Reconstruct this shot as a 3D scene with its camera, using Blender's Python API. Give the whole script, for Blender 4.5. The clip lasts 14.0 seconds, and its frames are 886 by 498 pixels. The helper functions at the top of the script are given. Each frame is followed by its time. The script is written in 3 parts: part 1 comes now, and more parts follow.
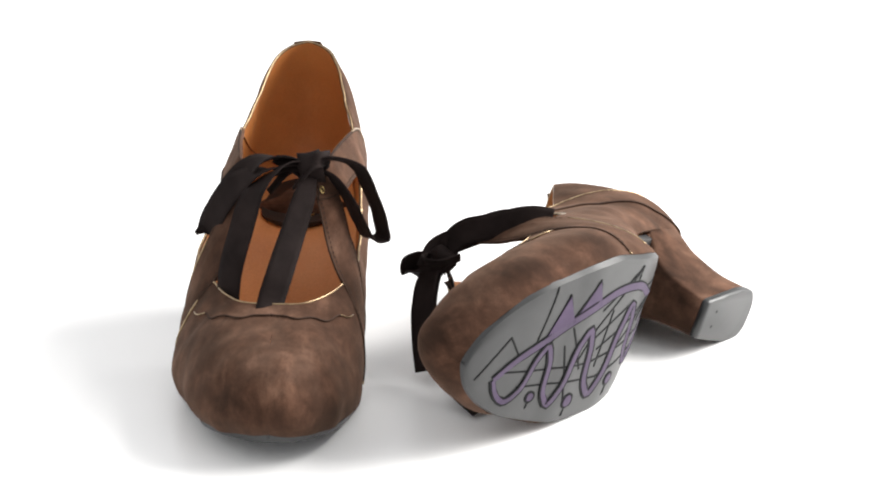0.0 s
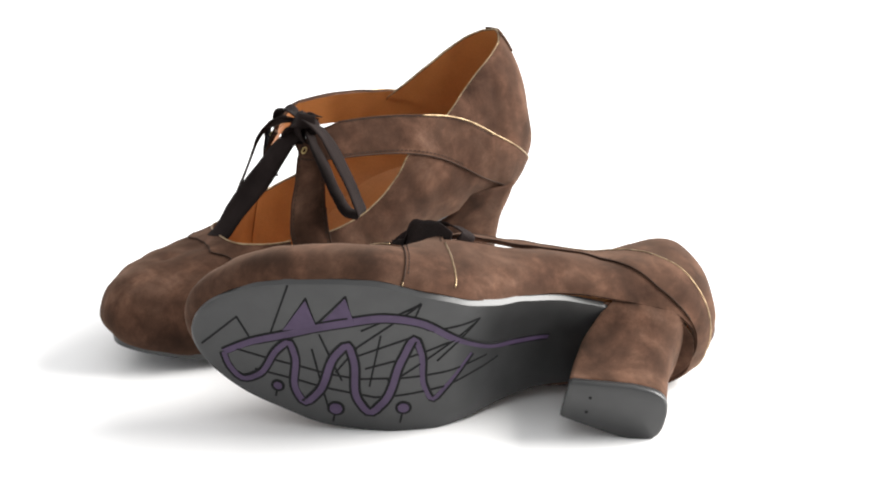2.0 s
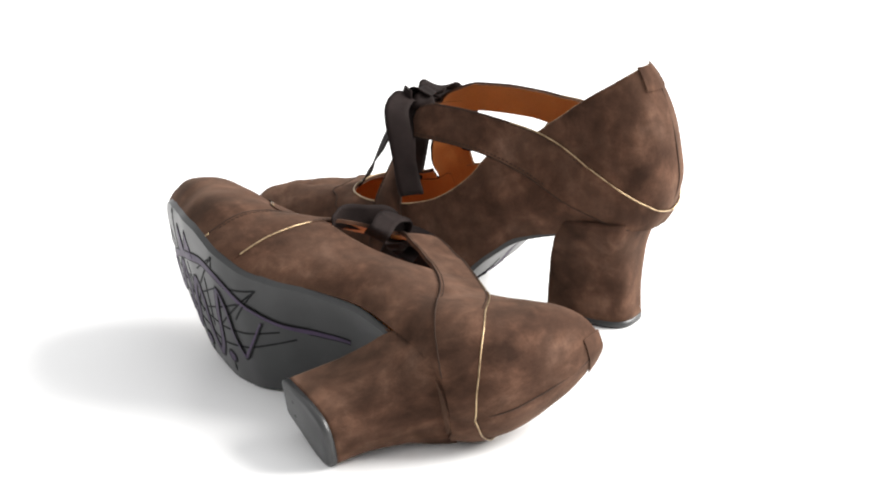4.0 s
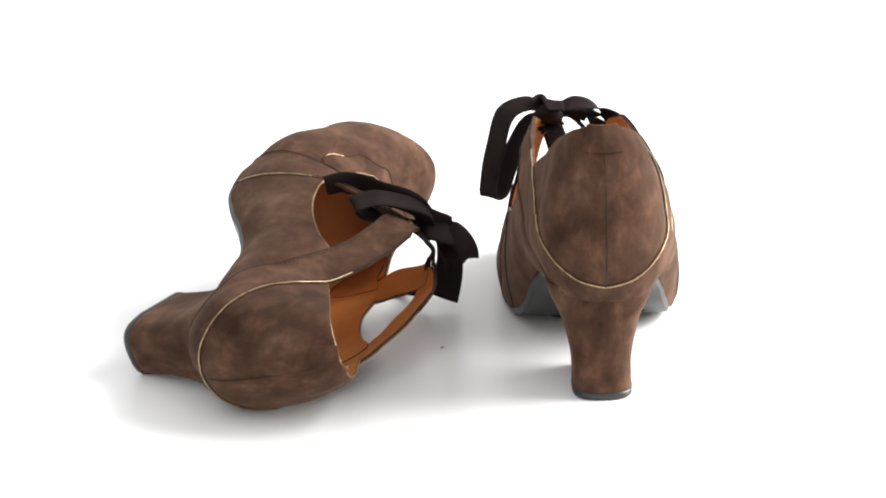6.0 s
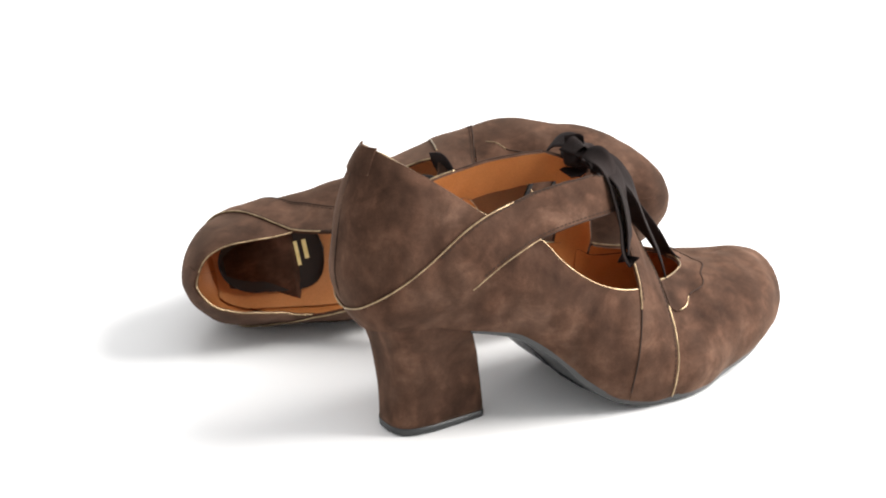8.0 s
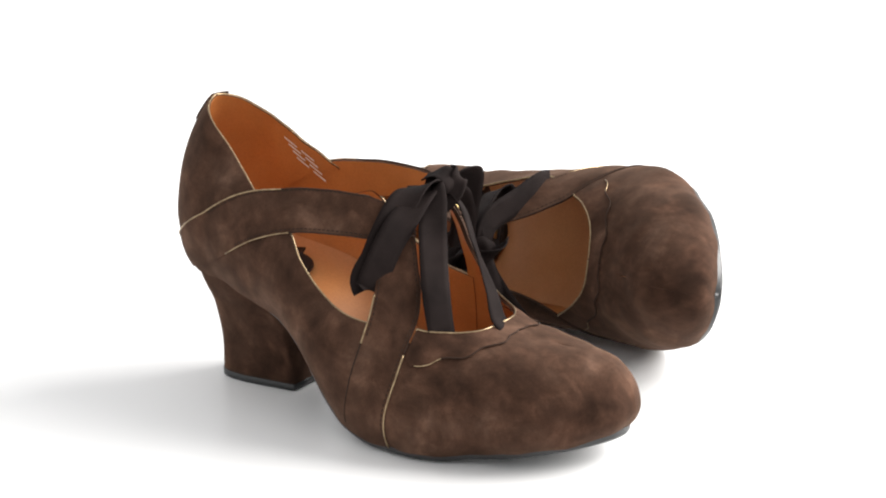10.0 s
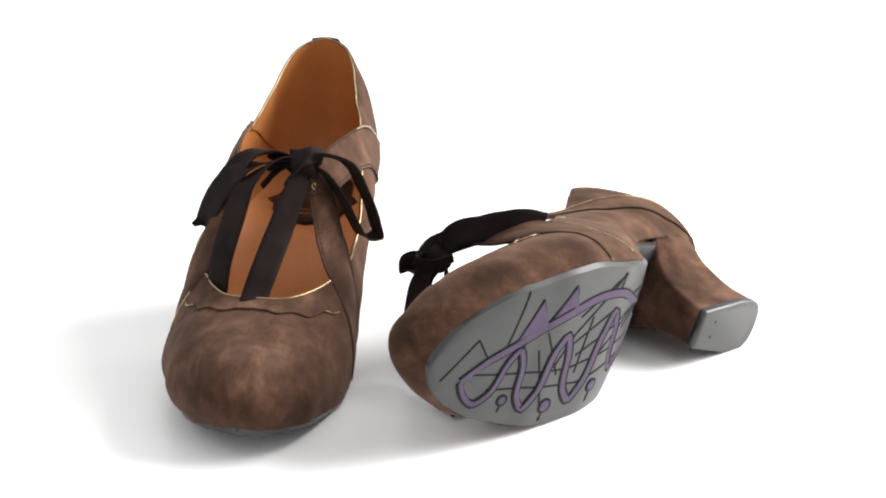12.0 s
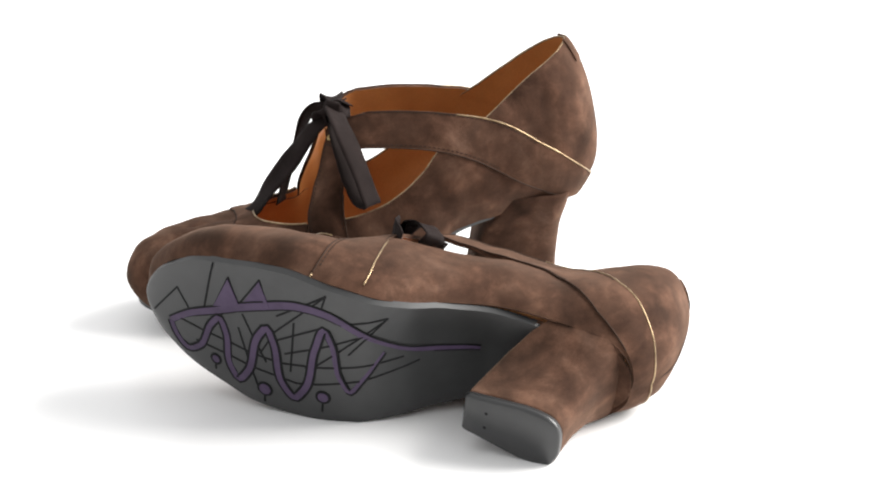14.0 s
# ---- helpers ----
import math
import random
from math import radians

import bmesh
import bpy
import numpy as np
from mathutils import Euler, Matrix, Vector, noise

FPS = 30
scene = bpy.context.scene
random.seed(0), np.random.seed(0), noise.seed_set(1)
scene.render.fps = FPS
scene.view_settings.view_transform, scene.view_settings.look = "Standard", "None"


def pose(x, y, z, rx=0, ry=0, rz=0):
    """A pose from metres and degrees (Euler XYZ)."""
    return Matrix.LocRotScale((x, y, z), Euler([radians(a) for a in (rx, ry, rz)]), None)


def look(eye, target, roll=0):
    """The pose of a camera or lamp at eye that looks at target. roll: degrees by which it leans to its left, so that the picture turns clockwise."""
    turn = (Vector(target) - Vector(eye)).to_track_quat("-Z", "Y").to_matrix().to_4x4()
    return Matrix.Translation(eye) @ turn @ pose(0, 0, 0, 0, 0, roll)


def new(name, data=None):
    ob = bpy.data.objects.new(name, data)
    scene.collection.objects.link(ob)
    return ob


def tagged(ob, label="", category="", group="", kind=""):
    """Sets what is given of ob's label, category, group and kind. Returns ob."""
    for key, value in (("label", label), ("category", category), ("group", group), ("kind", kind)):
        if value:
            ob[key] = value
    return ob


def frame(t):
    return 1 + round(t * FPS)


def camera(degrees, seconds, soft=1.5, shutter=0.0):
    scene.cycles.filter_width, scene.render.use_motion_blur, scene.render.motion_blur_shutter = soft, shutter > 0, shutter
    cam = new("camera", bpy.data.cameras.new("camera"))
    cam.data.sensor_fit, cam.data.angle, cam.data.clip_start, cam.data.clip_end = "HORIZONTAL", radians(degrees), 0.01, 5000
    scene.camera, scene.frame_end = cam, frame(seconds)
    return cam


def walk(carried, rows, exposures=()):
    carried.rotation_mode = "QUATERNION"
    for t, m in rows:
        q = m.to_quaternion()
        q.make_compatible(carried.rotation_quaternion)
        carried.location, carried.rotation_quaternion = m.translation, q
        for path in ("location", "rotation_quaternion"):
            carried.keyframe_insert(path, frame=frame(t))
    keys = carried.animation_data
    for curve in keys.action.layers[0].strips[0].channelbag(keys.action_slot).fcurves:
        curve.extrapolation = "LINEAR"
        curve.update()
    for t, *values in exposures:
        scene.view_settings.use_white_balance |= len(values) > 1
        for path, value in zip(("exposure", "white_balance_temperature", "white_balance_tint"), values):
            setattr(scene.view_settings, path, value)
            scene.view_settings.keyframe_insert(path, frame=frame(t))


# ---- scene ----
# ------------------------------------------------------------------ camera
cam = camera(20.5, 14.0, soft=2.0)
VIEW = look((0, -1.2492, 0.4988), (0.0014, -0.0018, 0.0583), -1.01)
walk(cam, [(0.0, VIEW), (14.0, VIEW)], [(0.0, 0.58), (3.2, 0.57), (5.3, 0.62), (7.2, 0.60), (9.3, 0.38), (10.5, 0.38), (11.5, 0.56), (14.0, 0.58)])

# ------------------------------------------------------------------ light
world = bpy.data.worlds.new("white_studio")
scene.world = world
world.use_nodes = True
world.node_tree.nodes["Background"].inputs[0].default_value = (1.0, 1.0, 1.0, 1)
world.node_tree.nodes["Background"].inputs[1].default_value = 0.68


def softbox(name, eye, target, size, power, tint):
    """A studio softbox outside the view."""
    data = bpy.data.lights.new(name, "AREA")
    data.shape, data.size, data.size_y = "RECTANGLE", size[0], size[1]
    data.energy, data.color = power, tint
    ob = new(name, data)
    ob.matrix_world = look(eye, target)
    return ob


softbox("key_softbox", (1.95, 0.28, 1.25), (0, 0, 0.04), (1.7, 1.7), 108, (1.0, 0.98, 0.95))


# ------------------------------------------------------------------ materials
def material(name, rough=0.6, spec=0.3, metal=0.0):
    """A node material: returns it with its tree, shader and a texture place in metres."""
    m = bpy.data.materials.new(name)
    m.use_nodes = True
    nt = m.node_tree
    sh = nt.nodes["Principled BSDF"]
    sh.inputs["Roughness"].default_value = rough
    sh.inputs["Specular IOR Level"].default_value = spec
    sh.inputs["Metallic"].default_value = metal
    tc = nt.nodes.new("ShaderNodeTexCoord")
    return m, nt, sh, tc.outputs["Object"]


def noise_tex(nt, place, scale, detail=3.0, rough=0.55, stretch=None, warp=0.0):
    n = nt.nodes.new("ShaderNodeTexNoise")
    n.inputs["Scale"].default_value = scale
    n.inputs["Detail"].default_value = detail
    n.inputs["Roughness"].default_value = rough
    n.inputs["Distortion"].default_value = warp
    if stretch:
        mp = nt.nodes.new("ShaderNodeMapping")
        mp.inputs["Scale"].default_value = stretch
        nt.links.new(place, mp.inputs["Vector"])
        place = mp.outputs[0]
    nt.links.new(place, n.inputs["Vector"])
    return n.outputs["Fac"]


def ramp(nt, fac, stops):
    r = nt.nodes.new("ShaderNodeValToRGB")
    while len(r.color_ramp.elements) < len(stops):
        r.color_ramp.elements.new(0.5)
    for e, (p, c) in zip(r.color_ramp.elements, stops):
        e.position, e.color = p, (*c, 1)
    nt.links.new(fac, r.inputs[0])
    return r.outputs[0]


def blend(nt, fac, a, b, mode="MIX"):
    x = nt.nodes.new("ShaderNodeMix")
    x.data_type, x.blend_type = "RGBA", mode
    for sock, val in ((x.inputs[0], fac), (x.inputs[6], a), (x.inputs[7], b)):
        if isinstance(val, (int, float)):
            sock.default_value = val
        elif isinstance(val, tuple):
            sock.default_value = (*val, 1)
        else:
            nt.links.new(val, sock)
    return x.outputs[2]


def relief(nt, sh, fac, strength, depth):
    b = nt.nodes.new("ShaderNodeBump")
    b.inputs["Strength"].default_value, b.inputs["Distance"].default_value = strength, depth
    nt.links.new(fac, b.inputs["Height"])
    nt.links.new(b.outputs[0], sh.inputs["Normal"])


def suede_material():
    m, nt, sh, place = material("brown_suede", 0.92, 0.12)
    big = noise_tex(nt, place, 32, 4, 0.6, warp=0.35)
    base = ramp(nt, big, [(0.32, (0.0290, 0.0136, 0.0080)), (0.47, (0.054, 0.0262, 0.0162)), (0.58, (0.070, 0.0358, 0.0228)), (0.72, (0.104, 0.0575, 0.0392))])
    nap = noise_tex(nt, place, 120, 4, 0.6, (1.0, 1.5, 0.75))
    tone = ramp(nt, nap, [(0.27, (0.74, 0.74, 0.74)), (0.73, (1.20, 1.20, 1.20))])
    # nap brushed the other way, in pale strokes with clear rims
    turned = noise_tex(nt, place, 78, 4, 0.58, (0.8, 1.1, 0.75), warp=0.45)
    patch = ramp(nt, turned, [(0.38, (0.84, 0.84, 0.84)), (0.50, (0.99, 0.99, 0.99)), (0.56, (1.15, 1.15, 1.15)), (0.66, (1.45, 1.46, 1.47))])
    base = blend(nt, 1.0, base, patch, "MULTIPLY")
    fine = noise_tex(nt, place, 1500, 2, 0.7)
    grain = ramp(nt, fine, [(0.25, (0.82, 0.82, 0.82)), (0.75, (1.15, 1.15, 1.15))])
    col = blend(nt, 1.0, blend(nt, 1.0, base, tone, "MULTIPLY"), grain, "MULTIPLY")
    nt.links.new(col, sh.inputs["Base Color"])
    sh.inputs["Sheen Weight"].default_value = 0.14
    sh.inputs["Sheen Roughness"].default_value = 0.45
    sh.inputs["Sheen Tint"].default_value = (0.75, 0.50, 0.36, 1)
    relief(nt, sh, fine, 0.25, 0.0004)
    return m


def leather_material(name, dark, light, rough):
    m, nt, sh, place = material(name, rough, 0.4)
    big = noise_tex(nt, place, 26, 3)
    fine = noise_tex(nt, place, 900, 2)
    base = ramp(nt, big, [(0.3, dark), (0.7, light)])
    grain = ramp(nt, fine, [(0.3, (0.92, 0.92, 0.92)), (0.7, (1.05, 1.05, 1.05))])
    nt.links.new(blend(nt, 1.0, base, grain, "MULTIPLY"), sh.inputs["Base Color"])
    relief(nt, sh, fine, 0.15, 0.0002)
    return m


def ribbon_material():
    m, nt, sh, place = material("dark_grosgrain", 0.78, 0.09)
    big = noise_tex(nt, place, 60, 3)
    nt.links.new(ramp(nt, big, [(0.3, (0.0085, 0.0054, 0.0050)), (0.7, (0.0175, 0.0118, 0.0110))]), sh.inputs["Base Color"])
    uv = nt.nodes.new("ShaderNodeUVMap")
    wave = nt.nodes.new("ShaderNodeTexWave")
    wave.inputs["Scale"].default_value = 1.0
    mp = nt.nodes.new("ShaderNodeMapping")
    mp.inputs["Scale"].default_value = (520, 0.01, 1)
    nt.links.new(uv.outputs[0], mp.inputs["Vector"])
    nt.links.new(mp.outputs[0], wave.inputs["Vector"])
    relief(nt, sh, wave.outputs["Fac"], 0.35, 0.0004)
    return m


def plain_material(name, a, b, scale, rough, spec=0.4, metal=0.0, bump=0.1):
    m, nt, sh, place = material(name, rough, spec, metal)
    fac = noise_tex(nt, place, scale, 4)
    nt.links.new(ramp(nt, fac, [(0.3, a), (0.7, b)]), sh.inputs["Base Color"])
    relief(nt, sh, noise_tex(nt, place, scale * 12, 2), bump, 0.0003)
    return m


SUEDE = suede_material()
LINING = leather_material("tan_lining_leather", (0.40, 0.150, 0.042), (0.52, 0.205, 0.062), 0.5)
INSOLE = leather_material("pale_tan_insole_leather", (0.45, 0.185, 0.060), (0.55, 0.245, 0.092), 0.48)
PAD = leather_material("dark_brown_pad_leather", (0.011, 0.0065, 0.0045), (0.018, 0.0105, 0.0075), 0.6)
RIBBON = ribbon_material()
GOLD = plain_material("pale_gold_piping", (0.20, 0.135, 0.078), (0.46, 0.34, 0.20), 300, 0.32, 0.5, 0.85)
STITCH = plain_material("brown_piping", (0.026, 0.0145, 0.0095), (0.046, 0.026, 0.018), 300, 0.8, 0.15)
THREAD = plain_material("dark_brown_thread", (0.020, 0.011, 0.007), (0.034, 0.019, 0.012), 400, 0.8, 0.2)
BRASS = plain_material("brass", (0.55, 0.40, 0.16), (0.68, 0.52, 0.25), 200, 0.3, 0.5, 1.0)
RUBBER = plain_material("dark_grey_rubber", (0.0135, 0.0138, 0.0142), (0.0195, 0.0198, 0.0202), 90, 0.38, 0.55, 0.0, 0.05)
BLACK = plain_material("black_groove", (0.0025, 0.0025, 0.003), (0.0045, 0.0045, 0.005), 90, 0.6, 0.15)
PURPLE = plain_material("purple_inlay", (0.040, 0.025, 0.053), (0.056, 0.036, 0.073), 90, 0.5, 0.25)
PRINT = plain_material("white_print", (0.66, 0.62, 0.56), (0.78, 0.74, 0.68), 90, 0.6)
SWEEP = plain_material("white_acrylic", (0.91, 0.91, 0.91), (0.93, 0.93, 0.93), 3, 0.28, 0.25, 0.0, 0.0)
SPECK = plain_material("grey_mark", (0.20, 0.20, 0.21), (0.26, 0.26, 0.27), 200, 0.7)


# ------------------------------------------------------------------ mesh helpers (shoe measures in millimetres)
def part(name, verts, faces, mats, parent=None, label="", slots=None, uvs=None, flat=False):
    """Link one mesh as ONE object under a thing or a part."""
    me = bpy.data.meshes.new(name)
    me.from_pydata([tuple(v) for v in np.asarray(verts, float) * 0.001], [], [tuple(int(i) for i in f) for f in faces])
    for m in mats:
        me.materials.append(m)
    if slots is not None:
        me.polygons.foreach_set("material_index", np.asarray(slots, np.int32))
    me.polygons.foreach_set("use_smooth", np.full(len(me.polygons), not flat))
    if uvs is not None:
        layer = me.uv_layers.new(name="UVMap")
        for lp in me.loops:
            layer.data[lp.index].uv = uvs[lp.vertex_index]
    me.update()
    ob = new(name, me)
    if parent:
        ob.parent = parent
    return tagged(ob, label)


def fair(xs, ys):
    """A smooth curve through a few stations (cubic Hermite, no overshoot)."""
    xs, ys = np.asarray(xs, float), np.asarray(ys, float)
    d = np.diff(ys) / np.diff(xs)
    m = np.concatenate([[d[0]], np.where(d[:-1] * d[1:] > 0, 2 * d[:-1] * d[1:] / (d[:-1] + d[1:] + 1e-12), 0), [d[-1]]])

    def at(x):
        x = np.clip(np.asarray(x, float), xs[0], xs[-1])
        i = np.clip(np.searchsorted(xs, x, side="right") - 1, 0, len(xs) - 2)
        h = xs[i + 1] - xs[i]
        t = (x - xs[i]) / h
        return ((1 + 2 * t) * (1 - t) ** 2 * ys[i] + t * (1 - t) ** 2 * h * m[i]
                + t * t * (3 - 2 * t) * ys[i + 1] + t * t * (t - 1) * h * m[i + 1])
    return at


def spline(pts, n):
    """n points along a smooth line through a few 3D stations."""
    pts = np.asarray(pts, float)
    k = np.concatenate([[0], np.cumsum(np.linalg.norm(np.diff(pts, axis=0), axis=1) + 1e-6)])
    q = np.linspace(0, k[-1], n)
    tan = np.gradient(pts, k, axis=0)
    i = np.clip(np.searchsorted(k, q, side="right") - 1, 0, len(k) - 2)
    h = (k[i + 1] - k[i])[:, None]
    t = ((q - k[i]) / h[:, 0])[:, None]
    return ((1 + 2 * t) * (1 - t) ** 2 * pts[i] + t * (1 - t) ** 2 * h * tan[i]
            + t * t * (3 - 2 * t) * pts[i + 1] + t * t * (t - 1) * h * tan[i + 1])


def unit(a):
    return a / (np.linalg.norm(a, axis=-1, keepdims=True) + 1e-12)


def grid_normals(P):
    n = np.cross(np.gradient(P, axis=0), np.gradient(P, axis=1))
    return unit(n)


def quads(nu, nv, start=0, flip=False, wrap=False):
    out = []
    for i in range(nu - 1):
        for j in range(nv - (0 if wrap else 1)):
            k = (j + 1) % nv
            q = [start + i * nv + j, start + (i + 1) * nv + j, start + (i + 1) * nv + k, start + i * nv + k]
            out.append(q[::-1] if flip else q)
    return out


def shell(name, P, N, thick, mats, parent, label=""):
    """A sheet with thickness: outer face mats[0], inner face mats[1], rim mats[0]. N points outwards."""
    nu, nv = P.shape[:2]
    out, inn = P.reshape(-1, 3), (P - N * thick).reshape(-1, 3)
    flip = np.sum(grid_normals(P) * N) < 0
    faces = quads(nu, nv, 0, flip) + quads(nu, nv, nu * nv, not flip)
    slots = [0] * ((nu - 1) * (nv - 1)) + [1] * ((nu - 1) * (nv - 1))
    idx = np.arange(nu * nv).reshape(nu, nv)
    rim = np.concatenate([idx[0, :], idx[1:, -1], idx[-1, -2::-1], idx[-2:0:-1, 0]])
    verts = np.concatenate([out, inn, out[rim], inn[rim]])
    a, m = 2 * nu * nv, len(rim)
    for i in range(m):
        j = (i + 1) % m
        q = [a + i, a + j, a + m + j, a + m + i]
        faces.append(q[::-1] if flip else q)
        slots.append(0)
    return part(name, verts, faces, mats, parent, label, slots)


def tube(name, path, radius, mat, parent, label="", sides=7):
    """A thin round cord along a path."""
    path = np.asarray(path, float)
    tan = unit(np.gradient(path, axis=0))
    ref = np.array([0.0, 0.3, 1.0])
    a = unit(np.cross(tan, ref))
    b = np.cross(tan, a)
    ang = np.linspace(0, 2 * np.pi, sides, endpoint=False)
    ring = path[:, None] + radius * (np.cos(ang)[None, :, None] * a[:, None] + np.sin(ang)[None, :, None] * b[:, None])
    n = len(path)
    faces = quads(n, sides, wrap=True) + [list(range(sides)), list(range((n - 1) * sides, n * sides))[::-1]]
    return part(name, ring.reshape(-1, 3), faces, [mat], parent, label)


def band(name, path, across, width, mat, parent, label="", thick=0.7, n=48, seed=0):
    """A flat ribbon along a line; across gives its cross direction at each station."""
    c = spline(path, n)
    k = np.linspace(0, 1, n)
    A = np.stack([np.interp(k, np.linspace(0, 1, len(across)), np.asarray(across, float)[:, i]) for i in range(3)], 1)
    tan = unit(np.gradient(c, axis=0))
    A = unit(A - tan * np.sum(A * tan, axis=1, keepdims=True))
    nor = np.cross(tan, A)
    w = np.interp(k, np.linspace(0, 1, len(width)), width)
    v = np.linspace(-0.5, 0.5, 6)
    ph = seed * 1.7
    cup = 0.7 * np.sin(k * 9 + ph)[:, None] * (1 - (2 * v[None]) ** 2)
    mid = c[:, None] + A[:, None] * (v[None, :, None] * w[:, None, None]) + nor[:, None] * cup[..., None]
    top, bot = mid + nor[:, None] * thick / 2, mid - nor[:, None] * thick / 2
    nv = 6
    verts = np.concatenate([top.reshape(-1, 3), bot.reshape(-1, 3)])
    faces = quads(n, nv) + quads(n, nv, n * nv, True)
    m = n * nv
    for i in range(n - 1):
        a, b = i * nv, (i + 1) * nv
        faces += [[a, m + a, m + b, b], [a + nv - 1, b + nv - 1, m + b + nv - 1, m + a + nv - 1]]
    for i, r in ((0, 1), (n - 1, -1)):
        for j in range(nv - 1):
            q = [i * nv + j, i * nv + j + 1, m + i * nv + j + 1, m + i * nv + j]
            faces.append(q[::r])
    ln = np.concatenate([[0], np.cumsum(np.linalg.norm(np.diff(c, axis=0), axis=1))]) * 0.001
    uv = np.stack([np.repeat(ln, nv), np.tile(v * 0.01, n)], 1)
    return part(name, verts, faces, [mat], parent, label, uvs=np.concatenate([uv, uv]))


def stitch_row(line, normal, inward, mat, owner, M, pitch=2.6, inset=1.7):
    """A row of short stitches beside an edge, one mesh."""
    line = line + unit(inward) * inset
    k = np.concatenate([[0], np.cumsum(np.linalg.norm(np.diff(line, axis=0), axis=1))])
    n = max(int(k[-1] / pitch), 2)

    def at(q, a):
        return np.stack([np.interp(q, k, a[:, i]) for i in range(3)], 1)
    q = (np.arange(n) + 0.5) * pitch
    q = q[q < k[-1] - 1]
    a, b, nn = at(q - 0.8, line), at(q + 0.8, line), at(q, normal)
    w = unit(np.cross(b - a, nn)) * 0.28
    lift = nn * 0.22
    v = np.stack([a - w, b - w, b + w, a + w, a - w + lift, b - w + lift, b + w + lift, a + w + lift], 1).reshape(-1, 3)
    faces = []
    for i in range(len(q)):
        o = 8 * i
        faces += [(o + 4, o + 5, o + 6, o + 7), (o, o + 1, o + 5, o + 4), (o + 1, o + 2, o + 6, o + 5), (o + 2, o + 3, o + 7, o + 6), (o + 3, o, o + 4, o + 7)]
    part("stitching", v * M, faces, [mat], owner, flat=True)


# ------------------------------------------------------------------ the shoe's form: x to the toe, y to the inner side, z up
ZF = fair([-100, -80, -60, -45, -16, 6, 22, 39, 62, 90, 119, 140, 160, 175], [61, 61, 60.5, 58, 51.5, 37, 20.5, 9.2, 4.6, 4.6, 8, 12.2, 15.6, 17.4])
ZR = fair([-100, -75, -60, -28, 0, 25, 40, 50, 58, 66, 75, 90, 103, 120, 140, 175], [160, 157, 153, 143, 143, 143, 140, 128, 116, 97, 78, 66, 60, 57.5, 56, 55])
LAT = fair([-60, -28, 0, 30, 55, 75, 95, 110], [-34, -38, -42, -47, -51, -51.5, -47.5, -42])
MED = fair([-60, -28, 0, 30, 55, 75, 95, 110], [36.5, 42, 45.5, 47, 48.5, 50.5, 51.5, 50.5])
TUCK_LAT = fair([-100, -75, -40, 0, 40, 62, 110, 145, 175], [14, 9, 10, 12, 9, 9, 7, 7, 7])
TUCK_MED = fair([-100, -75, -40, -10, 14, 31, 54, 88, 110, 145, 175], [14, 11, 12, 12, 10, 7, 3.5, 2, 2.5, 5, 7])
TOE_LAT = fair([110, 126, 142, 159, 168, 175], [-42, -33, -19, -1.5, 7.8, 15])
TOE_MED = fair([110, 126, 142, 159, 168, 175], [50.5, 47.0, 39.5, 27.5, 20, 15])
N_LAT_FIRM = fair([-100, -60, -28, 0, 30, 60, 90, 110, 175], [2.3, 2.1, 1.9, 1.65, 1.56, 1.46, 1.85, 2.4, 2.9])
N_LAT_SLACK = fair([-100, -60, -28, 0, 60, 90, 110, 175], [2.3, 2.0, 1.35, 1.28, 1.4, 2.0, 2.4, 2.9])
N_LAT = N_LAT_FIRM
SPREAD = fair([-60, -30, 20, 80, 110], [0, 2.5, 5.0, 3.5, 0])
SPREAD_ON = 1.0
SAG = fair([-75, -20, 10, 50, 70, 85], [0, 4.0, 6.0, 7.0, 5.0, 0])
N_MED = fair([-100, -60, -28, 0, 60, 90, 110, 175], [2.3, 2.2, 2.3, 2.4, 2.4, 2.4, 2.4, 2.9])


def plan(u, side):
    """Widest outline and the ridge under which the sides close."""
    u = np.asarray(u, float)
    y = np.where(side > 0, MED(u), LAT(u) - SPREAD(u) * SPREAD_ON)
    x = u.copy()
    al = np.clip((u + 100) / 40, 0, 1) * np.pi / 2
    rear = u < -60
    c0, w0 = (36 - 34) / 2, (36 + 34) / 2
    x = np.where(rear, -99.5 + 39.5 * (1 - np.cos(al)), x)
    y = np.where(rear, c0 + side * w0 * np.sin(al), y)
    be = np.clip((u - 110) / 65, 0, 1) * np.pi / 2
    toe = u > 110
    x = np.where(toe, 110 + 64.6 * np.sin(be), x)
    y = np.where(toe, TOE_MED(u) if side > 0 else TOE_LAT(u), y)
    tx = np.where(rear, -60 + 0 * np.sin(al), np.where(u > 95, 95 + 34 * np.sin(np.clip((u - 95) / 80, 0, 1) * np.pi / 2), u))
    ty = np.where(u > 60, 3 + 8 * np.clip((u - 60) / 100, 0, 1), 4.0)
    return x, y, tx, ty


